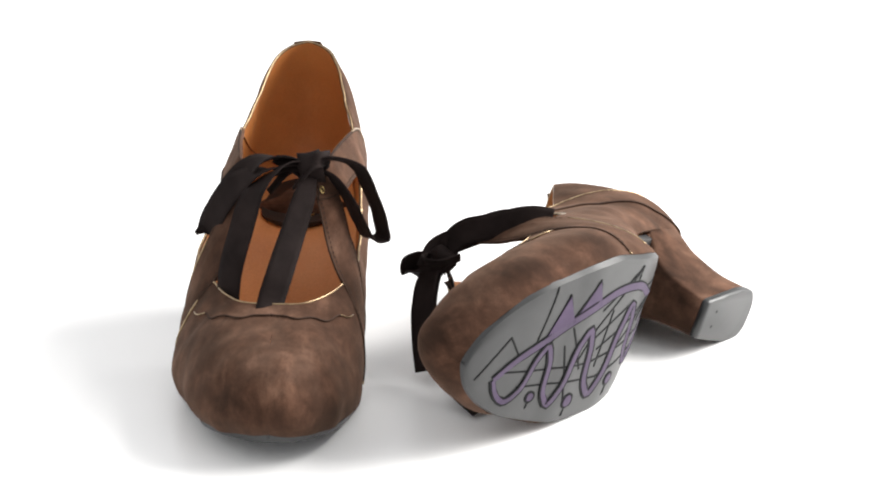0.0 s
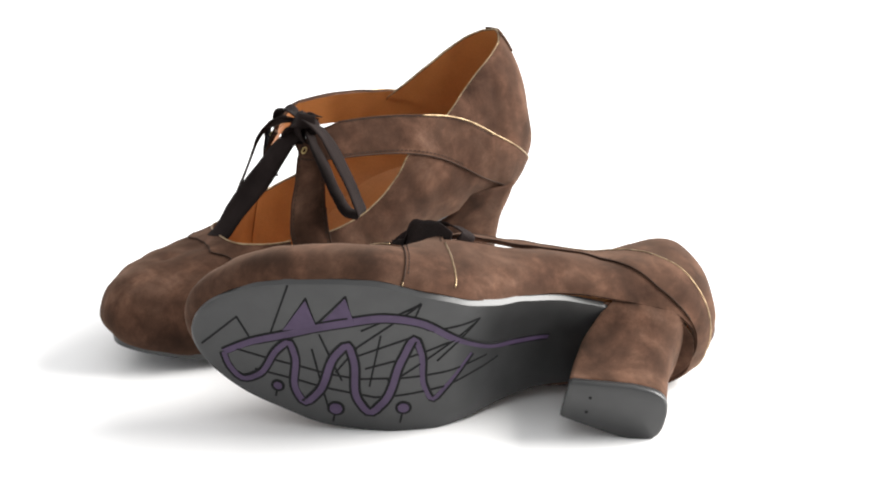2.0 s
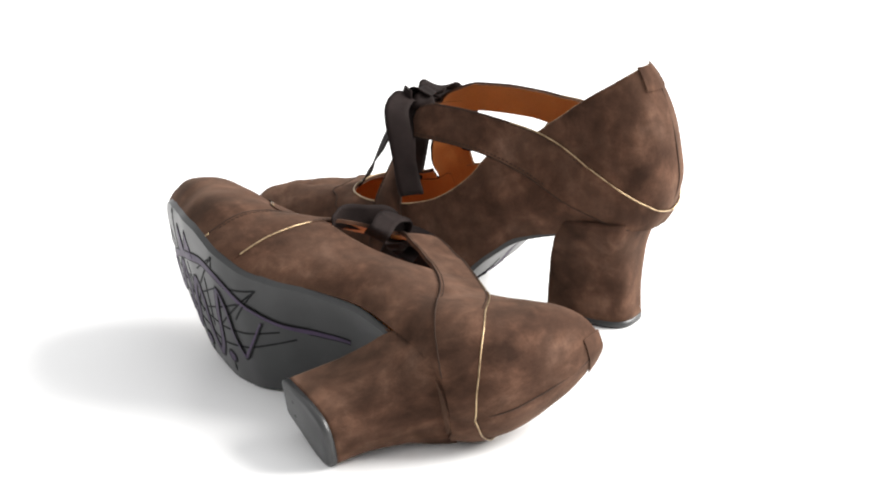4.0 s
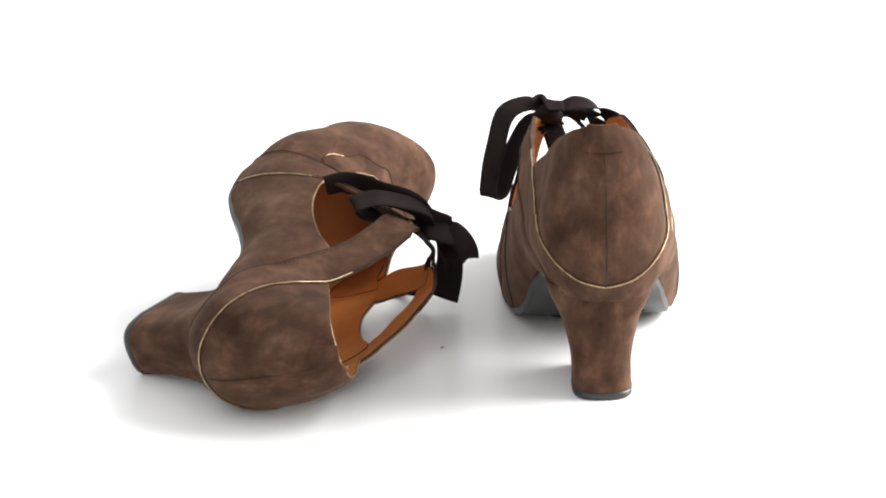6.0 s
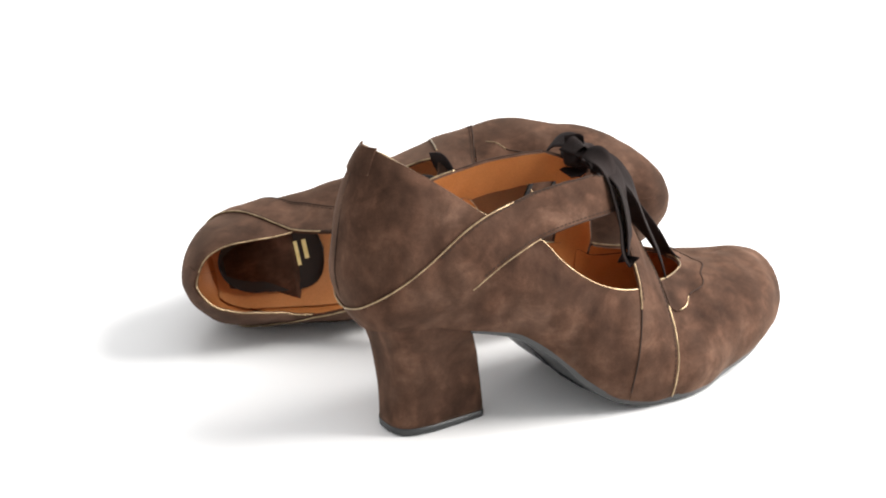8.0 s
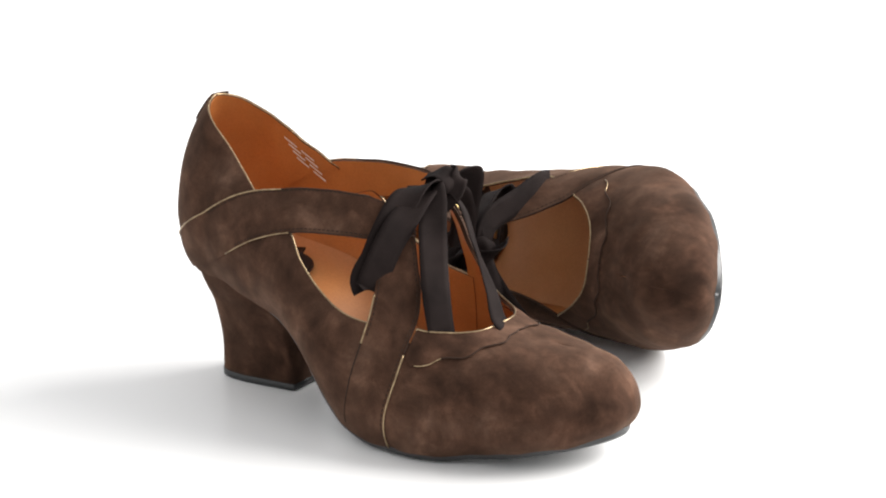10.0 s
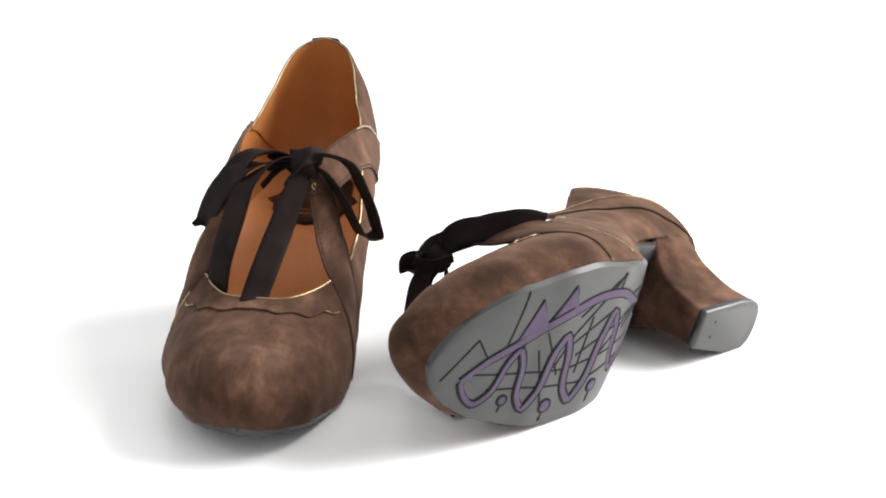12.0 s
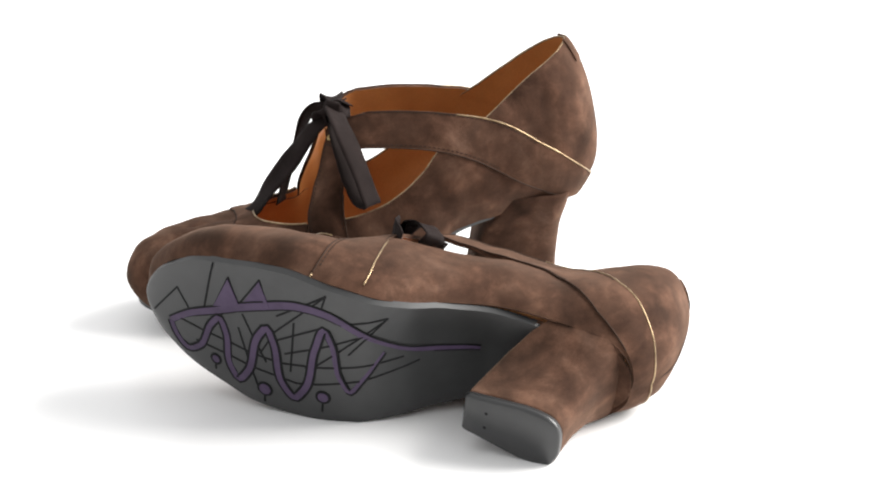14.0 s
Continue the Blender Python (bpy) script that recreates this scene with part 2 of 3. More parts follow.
def form(u, z, side):
    """A point of the upper's outer face at station u, height z."""
    u, z = np.broadcast_arrays(np.asarray(u, float), np.asarray(z, float))
    zf, zr, n = ZF(u), ZR(u), N_MED(u) if side > 0 else N_LAT(u)
    r = np.clip((z - zf) / (zr - zf), 0, 1)
    g = 1 - np.maximum(1 - r ** n, 0) ** (1 / n)
    x, y, tx, ty = plan(u, side)
    dx, dy = tx - x, ty - y
    d = np.sqrt(dx * dx + dy * dy) + 1e-6
    s = np.clip(r / 0.34, 0, 1)
    t = (TUCK_MED(u) if side > 0 else TUCK_LAT(u)) * (1 - s) ** 2
    g = np.clip(g + t / d, 0, 1)
    sag = SAG(u) * (1 - SPREAD_ON) * np.clip((z - 72) / 34, 0, 1) ** 1.3 if side < 0 else 0.0
    return np.stack([x + dx * g, y + dy * g + sag, z], -1)


def rise(u, a):
    """Height at station u for the share a (0 sole edge, 1 ridge) of the way over the foot."""
    n = 2.4
    return ZF(u) + (ZR(u) - ZF(u)) * np.sin(a * np.pi / 2) ** (2 / n)


def face_out(P):
    N = grid_normals(P)
    mid = np.array([0, 3.0, 45.0]) * np.array([0, 1, 1])
    ref = P - np.stack([np.clip(P[..., 0], -60, 115), np.full(P.shape[:2], mid[1]), np.full(P.shape[:2], mid[2])], -1)
    if np.sum(N * ref) < 0:
        N = -N
    return N


def uneven(P):
    """Slow, shallow dents of soft leather, in millimetres."""
    x, y, z = P[..., 0], P[..., 1], P[..., 2]
    return (0.45 * np.sin(0.13 * x + 0.05 * y + 1.1) * np.sin(0.11 * z - 0.06 * y + 0.4) + 0.14 * np.sin(0.29 * x - 0.21 * z + 0.17 * y)
            + 0.07 * np.sin(0.41 * y + 0.33 * x + 0.5)
            + np.clip((x - 95) / 25, 0, 1) * (0.20 * np.sin(0.30 * x + 0.9 * np.sin(0.09 * y) + 0.7) * np.cos(0.045 * y + 0.5)
                                              + 0.22 * np.sin(0.16 * y - 0.13 * x + 0.6 * np.sin(0.2 * x))))[..., None]


def lattice(nu, nv, fn):
    s, t = np.meshgrid(np.linspace(0, 1, nu), np.linspace(0, 1, nv), indexing="ij")
    return fn(s, t)


# edges of the panels, as heights or stations
STRAP_HI = fair([-100, -90, -80, -60, -38, -21, 7, 30, 46], [71, 73.5, 80, 98.5, 111.5, 116.5, 120.5, 121.5, 121])
STRAP_LO = fair([-100, -80, -54, -21, -3, 13, 40, 60], [60, 62, 74, 93, 99, 101.5, 103, 103])
DROP = fair([-100, -8, -2, 8, 22, 35, 51, 60], [100, 102, 100, 88, 76, 69, 65, 64])
TOPLINE = fair([-100, -90, -75, -60, -28, -20], [151, 150, 146, 138.5, 114.5, 109])
V_BACK = fair([0, 5, 29, 56, 68, 90, 106], [43.5, 43.5, 47, 52, 53, 51, 48])
V_FRONT = fair([0, 5, 42, 60, 75, 90, 106], [69, 69, 72, 72, 69, 64, 59])
SCALLOP = fair([0, 44, 46, 50, 54, 57, 60], [70, 74, 79, 86, 95, 106, 117])


def shoe(name, hand, label):
    """One shoe at its own origin on the floor under the arch. hand: 1 for the right foot, -1 for the left."""
    global N_LAT, SPREAD_ON
    SPREAD_ON = 1.0 if hand > 0 else 0.0
    N_LAT = N_LAT_FIRM if hand > 0 else N_LAT_SLACK  # the one that lies has sunk in a little
    top = tagged(new(name), label, "shoe", "pair of shoes")
    M = np.array([1.0, hand, 1.0])

    def panel(nm, fn, nu, nv, side, lift=0.0, thick=1.8, mats=(SUEDE, LINING), tag=""):
        P = lattice(nu, nv, lambda s, t: form(*fn(s, t), side))
        N = face_out(P)
        P = P + N * uneven(P)
        return shell(nm, (P + N * lift) * M, N * M, thick, list(mats), top, tag), (P + N * lift), N

    def edge(nm, line, off, mat, r=0.55, owner=None):
        tube(nm, line * M, r, mat, owner or top)

    for side in (1, -1):
        # lower quarter with the cut-out's lower edge
        def quarter(s, t):
            u = -100 + s * 156.5
            lo = ZF(u)
            hi = np.where(u < -5, np.minimum(STRAP_LO(u) + 3, DROP(u)), DROP(u))
            return u, lo + t * (hi - lo)
        ob, P, N = panel("quarter", quarter, 90, 26, side)
        k = slice(52, 89)
        edge("cutout_piping", P[k, -1] - N[k, -1] * 0.6, 0, GOLD, 0.55, ob)
        # heel counter
        def counter(s, t):
            u = -100 + s * 76
            lo, hi = np.minimum(STRAP_HI(u) - 4, TOPLINE(u) - 1), TOPLINE(u)
            return u, lo + t * (hi - lo)
        ob, P, N = panel("heel_counter", counter, 50, 30, side, 0.0)
        edge("topline_piping", P[:, -1] - N[:, -1] * 0.9, 0, GOLD, 0.5, ob)
        # strap that sweeps from the heel to the instep
        def strap(s, t):
            u = -100 + s * (160 - 9 * t - 13 * t ** 5)
            lo, hi = STRAP_LO(u), STRAP_HI(u)
            lo = np.maximum(lo, ZF(u))
            return u, np.minimum(lo + t * (hi - lo), ZR(u) - 4)
        ob, P, N = panel("cross_strap", strap, 100, 16, side, 0.9, 2.0)
        gilt_end = 88 if hand < 0 and side > 0 else 64
        edge("strap_piping", P[:gilt_end, -1], 0, GOLD, 0.45, ob)
        edge("strap_edge", P[gilt_end - 1:, -1], 0, STITCH, 0.4, ob)
        gilt = hand > 0 and side < 0
        if gilt:
            edge("strap_piping", P[36:62, 0], 0, GOLD, 0.38, ob)
        edge("strap_seam", P[61 if gilt else 14:, 0], 0, STITCH, 0.4, ob)
        edge("strap_end", P[-1, :], 0, STITCH, 0.4, ob)
        stitch_row(P[30:-2, -1], N[30:-2, -1], P[30:-2, -2] - P[30:-2, -1], THREAD, ob, M)
        stitch_row(P[40:-2, 0], N[40:-2, 0], P[40:-2, 1] - P[40:-2, 0], THREAD, ob, M)
        # strap that rises from the sole beside the ball of the foot
        def upright(s, t):
            z = t * 110
            u = V_BACK(z) + s * (V_FRONT(z) - V_BACK(z))
            lo = ZF(u)
            return u, lo + t * (110 - lo)
        ob, P, N = panel("side_strap", upright, 18, 60, side, 0.4, 1.8)
        low = 27 if side * hand < 0 and hand > 0 else 2
        edge("strap_piping", P[-1, :low], 0, GOLD, 0.5, ob)
        edge("strap_edge", P[-1, low - 1:], 0, STITCH, 0.4, ob)
        edge("strap_piping", P[0, (28 if hand > 0 else 3):(42 if hand > 0 else 30)], 0, GOLD if side < 0 else STITCH, 0.45, ob)
        if hand > 0:
            edge("strap_seam", P[0, 3:29] - N[0, 3:29] * 0.15, 0, THREAD, 0.45, ob)
        stitch_row(P[-1, 4:-4], N[-1, 4:-4], P[-2, 4:-4] - P[-1, 4:-4], THREAD, ob, M)
        stitch_row(P[0, 30:-4], N[0, 30:-4], P[1, 30:-4] - P[0, 30:-4], THREAD, ob, M)
        eye = form(np.array([57.0]), np.array([107.0]), side)[0]
        # eyelet
        ring = [eye + 1.7 * np.array([math.cos(a) * 0.8, side * math.sin(a) * -0.55, math.cos(a) * -0.6 + math.sin(a) * 0.55]) + np.array([0.5, side * 0.7, 0.8])
                for a in np.linspace(0, 2 * np.pi, 17)]
        tube("eyelet", np.array(ring) * M, 0.45, BRASS, top, "small brass eyelet")
        # band round the throat, its front edge scalloped
        def throat(s, t):
            a = 0.36 + t * 0.64
            z0 = rise(75, a)
            ut = 73 + 30 * np.sin(np.clip((a - 0.50) / 0.50, 0, 1) * np.pi / 2)
            wave = 1.5 * np.sin(t * 19) * np.clip((1 - t) * 8, 0, 1)
            us = 77 + 41 * np.sin(np.clip((a - 0.36) / 0.64, 0, 1) * np.pi / 2) + wave
            u = ut + s * (us - ut)
            return u, rise(u, a)
        ob, P, N = panel("throat_band", throat, 16, 50, side, 0.8, 2.0)
        edge("scallop_piping", P[-1, 1:12], 0, GOLD, 0.32, ob)
        edge("scallop_seam", P[-1, 11:], 0, STITCH, 0.4, ob)
        edge("throat_piping", P[0, 10:], 0, GOLD, 0.45, ob)

    # toe box, one piece over both sides
    def toe(s, t):
        a = 1 - np.abs(2 * t - 1)
        ub = 66 + 42 * np.sin(np.clip((a - 0.36) / 0.64, 0, 1) * np.pi / 2)
        return ub + s * (175 - ub), a
    s, t = np.meshgrid(np.linspace(0, 1, 40), np.linspace(0, 1, 81), indexing="ij")
    u, a = toe(s, t)
    z = rise(u, a)
    P = np.where((t < 0.5)[..., None], form(u, z, -1), form(u, z, 1))
    N = face_out(P)
    P = P + N * uneven(P)
    shell("toe_box", P * M, N * M, 1.8, [SUEDE, LINING], top)

    # outsole, from the heel breast to the toe
    us = np.concatenate([np.linspace(-36, 110, 60), 110 + 65 * np.linspace(0.02, 1, 30)])
    L, R = form(us, ZF(us), -1), form(us, ZF(us), 1)
    v = np.linspace(0, 1, 17)
    up = L[:, None] * (1 - v[None, :, None]) + R[:, None] * v[None, :, None]
    up[..., 2] += 0.6
    lowp = up.copy()
    ctr = lowp.mean(axis=1, keepdims=True)
    lowp = ctr + (lowp - ctr) * np.array([1, 0.965, 1])
    lowp[..., 2] = up[..., 2] - np.interp(us, [95, 175], [4.9, 3.4])[:, None] + 1.3 * np.abs(2 * v[None] - 1) ** 6
    narrow = np.interp(us, [-36, 10], [0.88, 1.0])[:, None, None]
    for sheet in (up, lowp):
        sheet[..., 1:2] = ctr[..., 1:2] + (sheet[..., 1:2] - ctr[..., 1:2]) * narrow
    nu, nv = up.shape[:2]
    verts = np.concatenate([up.reshape(-1, 3), lowp.reshape(-1, 3)])
    faces = quads(nu, nv, 0, hand < 0) + quads(nu, nv, nu * nv, hand > 0)
    idx = np.arange(nu * nv).reshape(nu, nv)
    rim = np.concatenate([idx[0, :], idx[1:, -1], idx[-1, -2::-1], idx[-2:0:-1, 0]])
    vb = np.concatenate([verts, verts[rim], verts[nu * nv + rim]])
    a0, m = 2 * nu * nv, len(rim)
    for i in range(m):
        j = (i + 1) % m
        q = [a0 + i, a0 + j, a0 + m + j, a0 + m + i]
        faces.append(q[::-1] if hand > 0 else q)
    sole = part("outsole", vb * M, faces, [RUBBER], top, "dark grey rubber sole with a purple and black line drawing")

    # line drawing on the sole: flat inlays, mirrored with the foot
    def sole_at(pts, drop):
        out = []
        for x, y in pts:
            z = 0.0
            j = 8
            for _ in range(3):
                z = float(np.interp(x, lowp[:, j, 0], lowp[:, j, 2]))
                edge_y = [float(np.interp(x, lowp[:, k, 0], lowp[:, k, 1])) for k in range(17)]
                j = int(np.argmin(np.abs(np.array(edge_y) - y)))
            out.append((x, y, z - drop))
        return np.array(out)

    def inlay(nm, pts, width, mat, drop, smooth=True):
        q = np.array([(x, y, 0.0) for x, y in pts])
        q = spline(q, 110) if smooth else np.concatenate([np.linspace(q[i], q[i + 1], 14) for i in range(len(q) - 1)])
        p = sole_at(q[:, :2], drop)
        flat2 = p.copy()
        flat2[:, 2] = 0
        tan = unit(np.gradient(flat2, axis=0))
        nrm = np.stack([-tan[:, 1], tan[:, 0], 0 * tan[:, 0]], 1)
        w = np.full(len(p), width) if np.isscalar(width) else np.interp(np.linspace(0, 1, len(p)), np.linspace(0, 1, len(width)), width)
        ex = np.array([0, 0, 0.5])
        rows = np.stack([p + nrm * w[:, None] / 2 + ex, p + nrm * w[:, None] / 2, p - nrm * w[:, None] / 2, p - nrm * w[:, None] / 2 + ex], 1)
        part(nm, rows.reshape(-1, 3) * M, quads(len(p), 4, 0, hand > 0), [mat], sole, flat=True)

    spine = [(149, 22), (137, 11), (120, 0), (92, -17), (72, -25), (56, -26), (40, -19), (15, -7), (-10, -4)]
    wave = [(149, 22), (145, 29), (137, 34), (130, 29), (122, 9), (118, 4), (114, 10), (109, 32), (104, 37), (99, 30), (93, 2), (89, -4), (85, 3), (77, 29), (71, 34), (66, 27), (61, -3), (57, -16), (53, -9), (47, 13), (42, 20), (37, 12), (28, -8)]
    inlay("black_line", spine, (5.0, 5.4, 5.8, 6.0, 6.0, 5.6, 5.2, 4.8, 3.6), BLACK, 0.27)
    inlay("black_line", wave, (5.0, 5.4, 5.7, 6.0, 5.9, 6.0, 5.7, 4.9, 3.2), BLACK, 0.30)
    inlay("purple_line", spine, (3.2, 3.6, 4.0, 4.2, 4.2, 3.8, 3.4, 3.0, 2.0), PURPLE, 0.40)
    inlay("purple_line", wave, (2.5, 2.8, 3.1, 3.4, 3.3, 3.4, 3.1, 2.4, 1.0), PURPLE, 0.44)
    for pts in ([(161, 22), (146, -1), (138, 8)], [(128, 4), (124, -28)], [(122, -1), (114, -24), (106, -9)], [(108, -8), (95, -32), (89, -17)],
                [(84, -14), (58, -37), (60, -26)], [(50, -22), (28, -29), (44, -4)], [(28, -29), (60, 8), (66, 12)], [(58, -37), (84, -4), (92, 14)],
                [(148, 18), (120, 17), (80, 15), (40, 3), (20, -4)], [(132, 26), (110, 25), (70, 24), (38, 12), (14, 0)],
                [(119, 35), (119, 39)], [(88, 40), (88, 45)], [(55, 31), (55, 37)], [(104, -6), (88, 18)], [(74, -14), (74, 18)], [(106, 4), (92, 36)],
                [(84, 2), (60, -16)], [(78, 8), (40, -16)], [(122, 12), (112, -8)]):
        inlay("black_line", pts, 1.0, BLACK, 0.24, False)
    for tri in ([(122, -2), (114, -23), (106, -10)], [(106, -9), (95, -31), (88, -18)]):
        p = sole_at(tri, 0.62)
        part("purple_field", np.concatenate([p, p + [0, 0, 0.6]]) * M, [(0, 1, 2), (5, 4, 3), (0, 3, 4, 1), (1, 4, 5, 2), (2, 5, 3, 0)], [PURPLE], sole, flat=True)
    for x, y, r in ((119, 32, 3.6), (88, 36, 4.6), (55, 27, 4.2)):
        for nm, rr, mat, dr in (("black_line", r, BLACK, 0.30), ("purple_dot", r - 1.4, PURPLE, 0.44)):
            c = sole_at([(x + rr * math.cos(b), y + rr * math.sin(b)) for b in np.linspace(0, 2 * np.pi, 20, endpoint=False)], dr)
            k = len(c)
            part(nm, np.concatenate([c, c + [0, 0, 0.5]]) * M, [list(range(k))[::-1 if hand > 0 else 1]] + [[i, (i + 1) % k, k + (i + 1) % k, k + i] for i in range(k)], [mat], sole, flat=True)

    # insole and heel pad
    def inner_sheet(nm, u0, u1, share, lift, mat, owner, tag="", round_ends=False, curl=0.5):
        uu = np.linspace(u0, u1, 70)
        rim_z = ZF(uu) + lift + curl * share ** 3
        L, R = form(uu, rim_z, -1), form(uu, rim_z, 1)
        c = (L + R) / 2
        half = np.linalg.norm(R - c, axis=1, keepdims=True)
        R = c + (R - c) * np.maximum(half - 3.4, 1.0) / half
        e = np.sqrt(np.maximum(1 - np.abs(np.linspace(-1, 1, 70)) ** 4, 0.0)) if round_ends else np.ones(70)
        v = np.linspace(-1, 1, 25)
        P = c[:, None] + (R - c)[:, None] * (v[None, :, None] * share * e[:, None, None])
        P[..., 2] = ZF(uu)[:, None] + lift + curl * np.abs(v[None] * share) ** 3
        N = np.zeros_like(P)
        N[..., 2] = 1
        return shell(nm, P * M, N, 1.5, [mat, mat], owner, tag)
    inner_sheet("insole", -83, 150, 1.0, 3.4, INSOLE, top, "smooth tan leather insole", curl=8.0)
    inner_sheet("heel_seat", -99, -34, 1.0, 0.2, SUEDE, top, curl=0.4)
    pad = inner_sheet("heel_pad", -81, -24, 0.74, 4.4, PAD, top, "dark brown heel pad with gold mark", True, curl=8.0)
    for i, (x, w) in enumerate(((-52, 3), (-48, 5), (-43, 3), (-39, 6), (-34, 3))):
        zz = float(ZF(x)) + 4.6
        c = np.array([(x - 1.2, 4 - 9, zz), (x + 1.2, 4 - 9, zz - .4), (x + 1.2, -5 + w + 8, zz - .4), (x - 1.2, -5 + w + 8, zz)])
        part("gold_mark", np.concatenate([c, c + [0, 0, 0.5]]) * M, [(0, 3, 2, 1), (4, 5, 6, 7), (0, 1, 5, 4), (1, 2, 6, 5), (2, 3, 7, 6), (3, 0, 4, 7)], [BRASS], pad, flat=True)

    # heel block, flared under the seat, with its rubber tip
    XB = fair([-1, 0, 14, 42, 58, 70, 80], [-73, -73, -73, -75, -79, -82, -84])
    XF = fair([-1, 0, 33, 47, 56, 66, 80], [-22, -22, -26, -31, -36, -42, -46])
    HB = fair([-1, 0, 15, 40, 58, 70, 80], [15.5, 15.5, 15.5, 19.5, 26, 29, 31])
    HF = fair([-1, 0, 30, 45, 54, 66, 80], [11, 11, 14, 20, 26, 30, 31])

    def heel_ring(z, grow=0.0):
        xb, xf, hb, hf = float(XB(z)) - grow, float(XF(z)) + grow, float(HB(z)) + grow, float(HF(z)) + grow
        cy = 0.5 + 2.5 * max(z, 0) / 80
        ang = np.linspace(-np.pi / 2, np.pi / 2, 25)
        xm = xb + 20
        pts = [(xf, cy - hf * 0.9), (xf - 2, cy - hf)]
        pts += [(xm - 20 * np.sign(np.cos(b)) * abs(np.cos(b)) ** 0.5, cy + hb * np.sign(np.sin(b)) * abs(np.sin(b)) ** 0.75) for b in ang]
        pts += [(xf - 2, cy + hf), (xf, cy + hf * 0.9)]
        return np.array([(x, y, z) for x, y in pts])

    def loft(nm, rings, mat, tag=""):
        n, k = len(rings), len(rings[0])
        faces = quads(n, k, wrap=True) + [list(range(k)), list(range((n - 1) * k, n * k))[::-1]]
        if hand > 0:
            faces = [f[::-1] for f in faces]
        return part(nm, np.concatenate(rings) * M, faces, [mat], top, tag)
    loft("heel", [heel_ring(z) for z in np.linspace(4.2, 66, 28)], SUEDE, "suede-covered block heel")
    loft("heel_tip", [heel_ring(0, -0.8), heel_ring(0.8, 0.2), heel_ring(4.2, 0.3)], RUBBER, "dark grey rubber heel tip")

    for x, y in ((-34, -4), (-34, 5)):
        ring = np.array([(x + 0.9 * math.cos(b), y + 0.9 * math.sin(b), -0.06) for b in np.linspace(0, 2 * np.pi, 12, endpoint=False)])
        part("nail", np.concatenate([ring, ring + [0, 0, 0.3]]) * M, [list(range(12))] + [[i, (i + 1) % 12, 12 + (i + 1) % 12, 12 + i] for i in range(12)], [BLACK], top, flat=True)

    # seam down the back of the heel counter
    zs = np.linspace(74, 140, 40)
    P = form(np.full(40, -100.0), zs, 1)
    edge("back_seam", P - np.array([0.12, 0, 0]), 0, THREAD, 0.3)

    # pull tab at the top of the back seam
    P = lattice(17, 8, lambda s, t: form(-100 + 12 * np.abs(2 * s - 1), 139.5 + 11.5 * t, 1))
    left = lattice(17, 8, lambda s, t: form(-100 + 12 * np.abs(2 * s - 1), 139.5 + 11.5 * t, -1))
    P[:8] = left[:8]
    N = unit(P - np.array([-55, 4, 150.0]))
    shell("pull_tab", (P + N * 1.2) * M, N * M, 1.2, [SUEDE, SUEDE], top)
    # printed size marks on the lining
    for i in range(8):
        col, row = i // 4, i % 4
        uu, z0 = np.linspace(-53 + 9 * col + 1.6 * row, -46.5 + 9 * col + 1.6 * row, 8), 123 - 2.6 * row
        z = z0 - (uu + 50) * 0.75
        P = np.stack([form(uu, z, 1), form(uu, z + 0.9, 1)], 1)
        N = np.zeros_like(P)
        N[..., 1] = -1
        shell("print_line", (P + N * 3.0) * M, N * M, 0.3, [PRINT, PRINT], top)
    return top


def laces(top, hand, knot):
    """Ribbon crossing between the two flaps under the bow."""
    M = np.array([1.0, hand, 1.0])
    for u0, z0, u1, z1 in ((57, 107, 47, 122), (47, 122, 57, 107), (52, 116, 52, 116)):
        a, b = form(np.array([u0]), np.array([z0]), 1)[0], form(np.array([u1]), np.array([z1]), -1)[0]
        mid = (a + b) / 2 + np.array([1.5, 0, 3.5])
        band("lacing", np.array([a + [0, -2, -1], mid, b + [0, 2, -1]]) * M, [(0.8, 0, -0.6)] * 2, (5, 6.5, 5), RIBBON, top, "dark ribbon lacing", n=20)


def blob(c, r, seed):
    """A small soft lump of folded ribbon: points and faces."""
    nu, nv = 14, 20
    a, b = np.meshgrid(np.linspace(0.05, np.pi - 0.05, nu), np.linspace(0, 2 * np.pi, nv, endpoint=False), indexing="ij")
    k = 1 + 0.13 * np.sin(3 * b + seed) * np.sin(a) + 0.08 * np.sin(5 * a + 2 * b + seed)
    P = np.stack([c[0] + r[0] * k * np.sin(a) * np.cos(b), c[1] + r[1] * k * np.sin(a) * np.sin(b), c[2] + r[2] * k * np.cos(a)], -1)
    return P.reshape(-1, 3), quads(nu, nv, wrap=True) + [list(range(nv))[::-1], list(range((nu - 1) * nv, nu * nv))]


# ------------------------------------------------------------------ the white sweep
def floor_sheet():
    n = 48
    ang = np.linspace(0, 2 * np.pi, n, endpoint=False)
    rings = [np.stack([r * 1000 * np.cos(ang), r * 1000 * np.sin(ang), np.zeros(n)], 1) for r in (0.4, 1.5, 6.0)]
    verts = np.concatenate([np.zeros((1, 3))] + rings)
    faces = [(0, 1 + i, 1 + (i + 1) % n) for i in range(n)]
    for k in range(2):
        faces += [(1 + k * n + i, 1 + (k + 1) * n + i, 1 + (k + 1) * n + (i + 1) % n, 1 + k * n + (i + 1) % n) for i in range(n)]
    return tagged(part("floor", verts, faces, [SWEEP]), "seamless glossy white studio table", kind="structure")


floor_sheet()
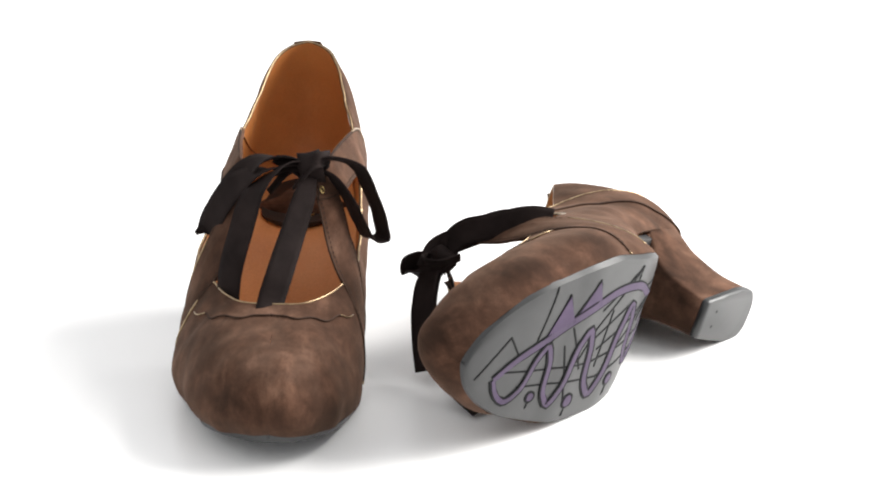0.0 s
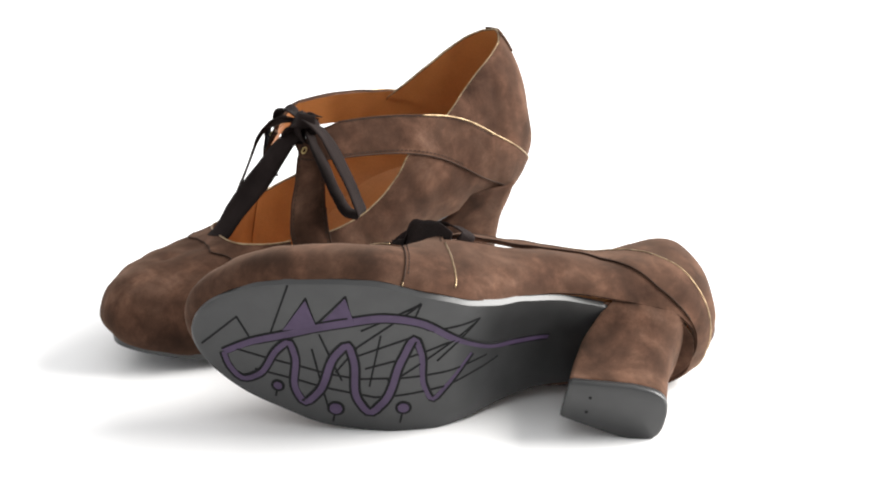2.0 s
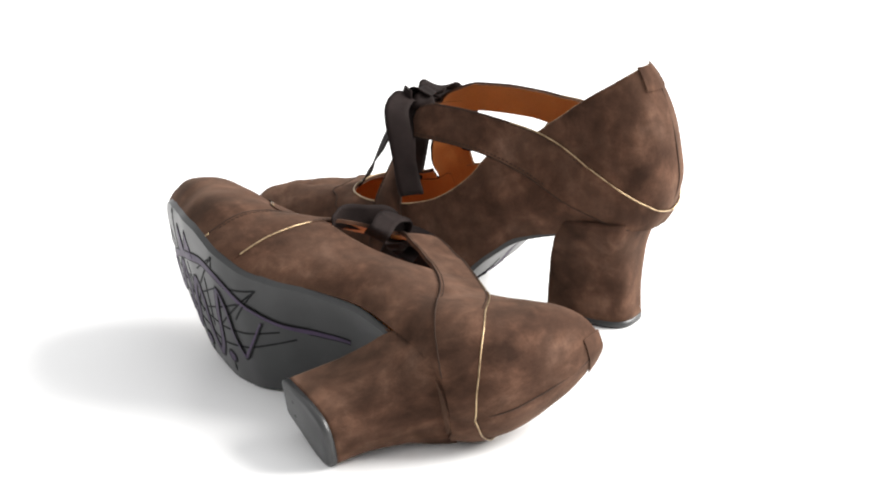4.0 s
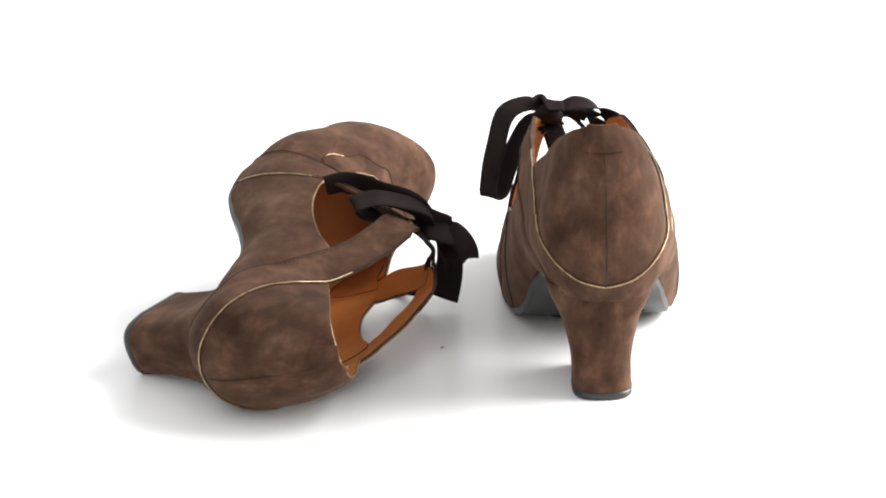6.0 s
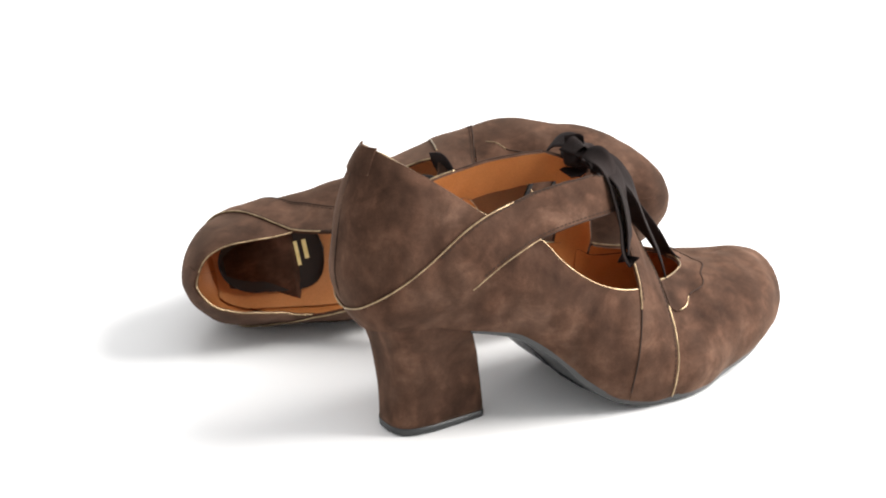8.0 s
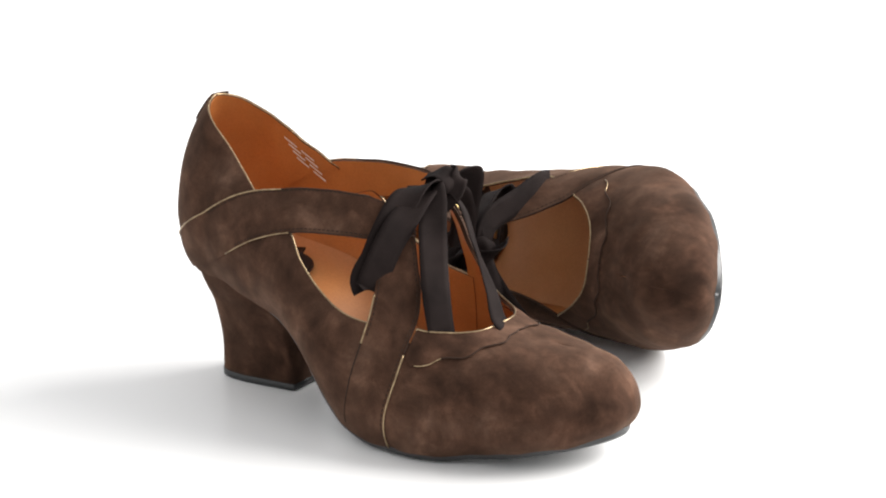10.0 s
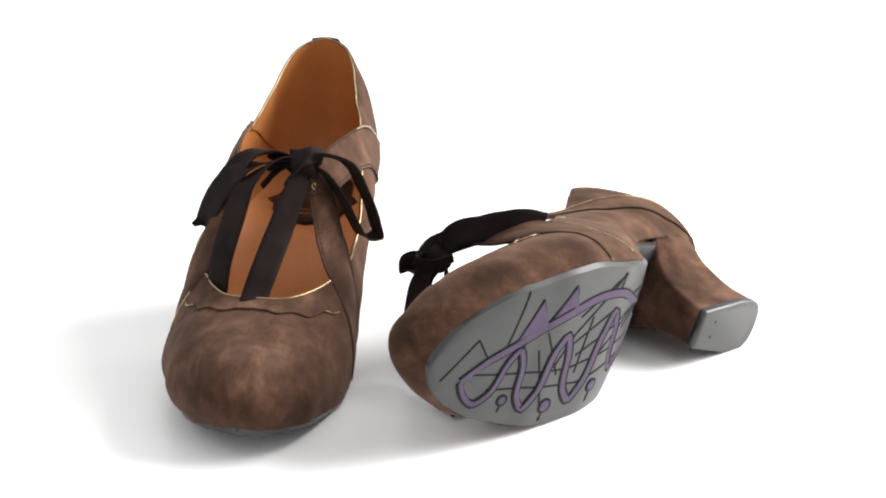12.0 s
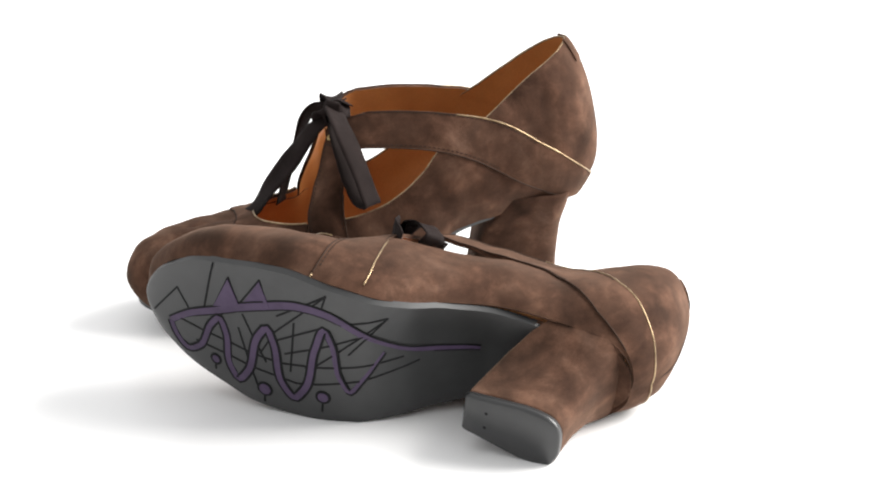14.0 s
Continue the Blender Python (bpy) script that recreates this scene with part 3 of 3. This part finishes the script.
# a crumb beside the turning axis
c = np.array([(0.9 * (1 + 0.3 * math.sin(3 * b)) * math.cos(b), 0.6 * math.sin(b), 0.1) for b in np.linspace(0, 2 * np.pi, 10, endpoint=False)])
crumb = part("crumb", np.concatenate([c, c * [0.5, 0.5, 1] + [0, 0, 0.7]]), [list(range(10))[::-1], list(range(10, 20))] + [[i, (i + 1) % 10, 10 + (i + 1) % 10, 10 + i] for i in range(10)], [SPECK])
tagged(crumb, "tiny grey crumb on the white table", "crumb")

# ------------------------------------------------------------------ the pair
standing = shoe("right_shoe", 1, "brown suede heeled shoe standing upright, dark ribbon bow")
fallen = shoe("left_shoe", -1, "brown suede heeled shoe lying on its side, sole showing")
laces(standing, 1, None)
laces(fallen, -1, None)

# bow of the standing shoe
K = np.array([51.0, 22, 119])
knot = part("bow_knot", *blob(K, (6, 8, 5.5), 3), [RIBBON], standing, "tied knot of a dark ribbon bow")
UP = (1, 0, 0.5)
IN, MID = (0.72, 0.68, 0.0), (0.75, 0.5, 0.35)
band("bow_loop", [K, (55, 33, 124), (54, 44, 121), (47, 52, 103), (41, 56, 85), (38.5, 56, 75.5), (42.5, 51.5, 75.5), (48, 46.5, 86), (52, 41, 101), (55, 33, 114), K],
     [UP, UP, MID, IN, IN, IN, IN, IN, IN, MID, UP], (4, 12, 14, 14, 13, 13, 13, 13, 13, 10, 4), RIBBON, knot, n=90, seed=1)
OUTER = (0.62, 0.74, -0.26)
band("bow_loop", [K, (54, 9, 124), (53, -6, 121), (51, -18.5, 109), (49.5, -28, 95), (47.5, -34.5, 82), (49, -34.5, 79.5), (52, -31.5, 88), (55, -23, 103), (57, -9, 115), (56, 8, 119), K],
     [UP, UP, (0.8, 0.5, 0), OUTER, OUTER, OUTER, OUTER, OUTER, OUTER, (0.8, 0.5, 0), UP, UP], (4, 12, 14, 15, 15, 15, 15, 15, 15, 13, 11, 4), RIBBON, knot, n=90, seed=2)
band("bow_tail", [K, (62, 22, 114), (78, 16, 93), (92, 10, 74), (101, 6, 60), (105, 6, 57.5)], [(-0.2, 0.9, -0.4), (-0.3, 0.78, -0.59), (0, 1, -0.2)], (5, 12, 14, 14, 14), RIBBON, knot, seed=3)
band("bow_tail", [K, (58, 11, 121), (67, -4, 111), (74, -13, 88), (80, -18, 68), (83, -19, 56)], [(0.6, 0.4, 0.7), (0.45, 0.85, 0.05), (0.45, 0.88, 0)], (5, 13, 15, 15, 14), RIBBON, knot, seed=4)
band("bow_wrap", [(45, 19, 123), (54, 21, 126.5), (59.5, 23, 120), (56, 24, 111), (47, 23, 110)], [(0.1, 1, 0.2)] * 2, (10, 12, 13, 12, 10), RIBBON, knot, n=24, seed=2)
band("bow_wrap", [(60, 14, 110), (63, 20, 117), (60, 27, 124), (52, 32, 124)], [(0.7, -0.4, -0.6)] * 2, (6, 8, 9, 7), RIBBON, knot, n=24, seed=6)

# bow of the fallen shoe, hanging towards the table
K = np.array([70.0, -9, 110])
knot = part("bow_knot", *blob(K, (7.5, 7, 7.5), 5), [RIBBON], fallen, "tied knot of a dark ribbon bow")
FLAT, ARCH = (0.2, 0.77, 0.63), (0.6, 0.45, -0.6)
band("bow_tail", [K, (69, 5, 107), (63, 19, 90), (55, 31, 72), (50, 32, 66)], [FLAT] * 3, (10, 14, 14, 13), RIBBON, knot, n=50, seed=5)
band("bow_loop", [K, (67, 2, 114), (57, 16, 106), (46, 24, 95.5), (40, 24, 89), (42, 21, 87), (50, 11, 94), (60, 0, 104), K], [ARCH] * 3, (8, 10, 12, 12, 12, 12, 11, 9, 8), RIBBON, knot, n=70, seed=6)
band("bow_loop", [K, (72, -14, 121), (67, -24, 130), (66, -26, 130), (70, -24, 120), (76, -16, 110), K], [(0.75, 0.1, 0.65), (0.65, 0.25, 0.7), (0.75, 0.1, 0.65)], (9, 14, 12, 11, 14, 12, 9), RIBBON, knot, n=60, seed=7)
band("bow_tail", [K, (78, -19, 110), (82, -33, 104.5), (84, -49, 95.5), (86, -62, 86)], [(0.1, 0.5, -0.8), (-0.1, 0.5, -0.84), (-0.22, 0.47, -0.84)], (10, 14, 15, 15, 15), RIBBON, knot, seed=8)
band("bow_tail", [K, (76, -22, 106), (84, -38, 96), (92, -52, 80), (97.5, -59.0, 62), (99.5, -60.0, 38)], [(0.3, 0.5, -0.6), (0.2, 0.8, -0.3), (0.6, 0.5, -0.1), (0.93, -0.25, 0.12)], (9, 13, 14, 15, 14), RIBBON, knot, seed=9)
band("bow_fold", [(77, -17, 114), (71, -6, 116), (65, 6, 108), (58, 15, 99)], [FLAT] * 3, (11, 11, 8, 4), RIBBON, knot, n=30, seed=4)
band("bow_wrap", [(61, -5, 113), (68, -12, 120), (78, -15, 115), (80, -10, 105), (72, -3, 99)], [(0.5, 0.7, -0.4)] * 2, (9, 13, 14, 13, 10), RIBBON, knot, n=24, seed=3)

# ------------------------------------------------------------------ motion: both turn with the table about the vertical axis
TURN = [(0.0, 0.0), (0.5, -12.55), (1.0, -27.5), (1.5, -41.0), (2.0, -55.2), (2.5, -69.3), (3.0, -85.3), (3.2, -91.0),
        (3.7, -105.6), (4.2, -120.3), (4.8, -138.0), (5.3, -153.0), (5.5, -158.8), (6.0, -174.2), (6.5, -189.05), (7.0, -204.4), (7.2, -210.4),
        (7.7, -226.4), (8.2, -242.6), (8.8, -262.3), (9.3, -278.7), (9.5, -285.1), (10.0, -301.4), (10.5, -317.2), (11.0, -333.6), (11.5, -348.9),
        (12.0, -366.0), (12.5, -382.2), (13.0, -399.8), (13.5, -417.4), (14.0, -436.4)]
STAND = pose(-0.0828, 0.0132, 0.0, 0, 0, -95.65)
LIE = Matrix(((-0.5978, 0.3240, -0.7332, 0.1269), (-0.7695, 0.0246, 0.6383, -0.0407), (0.2249, 0.9457, 0.2346, 0.0279), (0, 0, 0, 1)))


def motions():
    for thing, rest in ((standing, STAND), (fallen, LIE)):
        rows = []
        for (t0, a0), (t1, a1) in zip(TURN, TURN[1:]):
            n = 3
            rows += [(t0 + (t1 - t0) * i / n, a0 + (a1 - a0) * i / n) for i in range(n)]
        rows.append(TURN[-1])
        walk(thing, [(t, pose(0, 0, 0, 0, 0, a) @ rest) for t, a in rows])


motions()
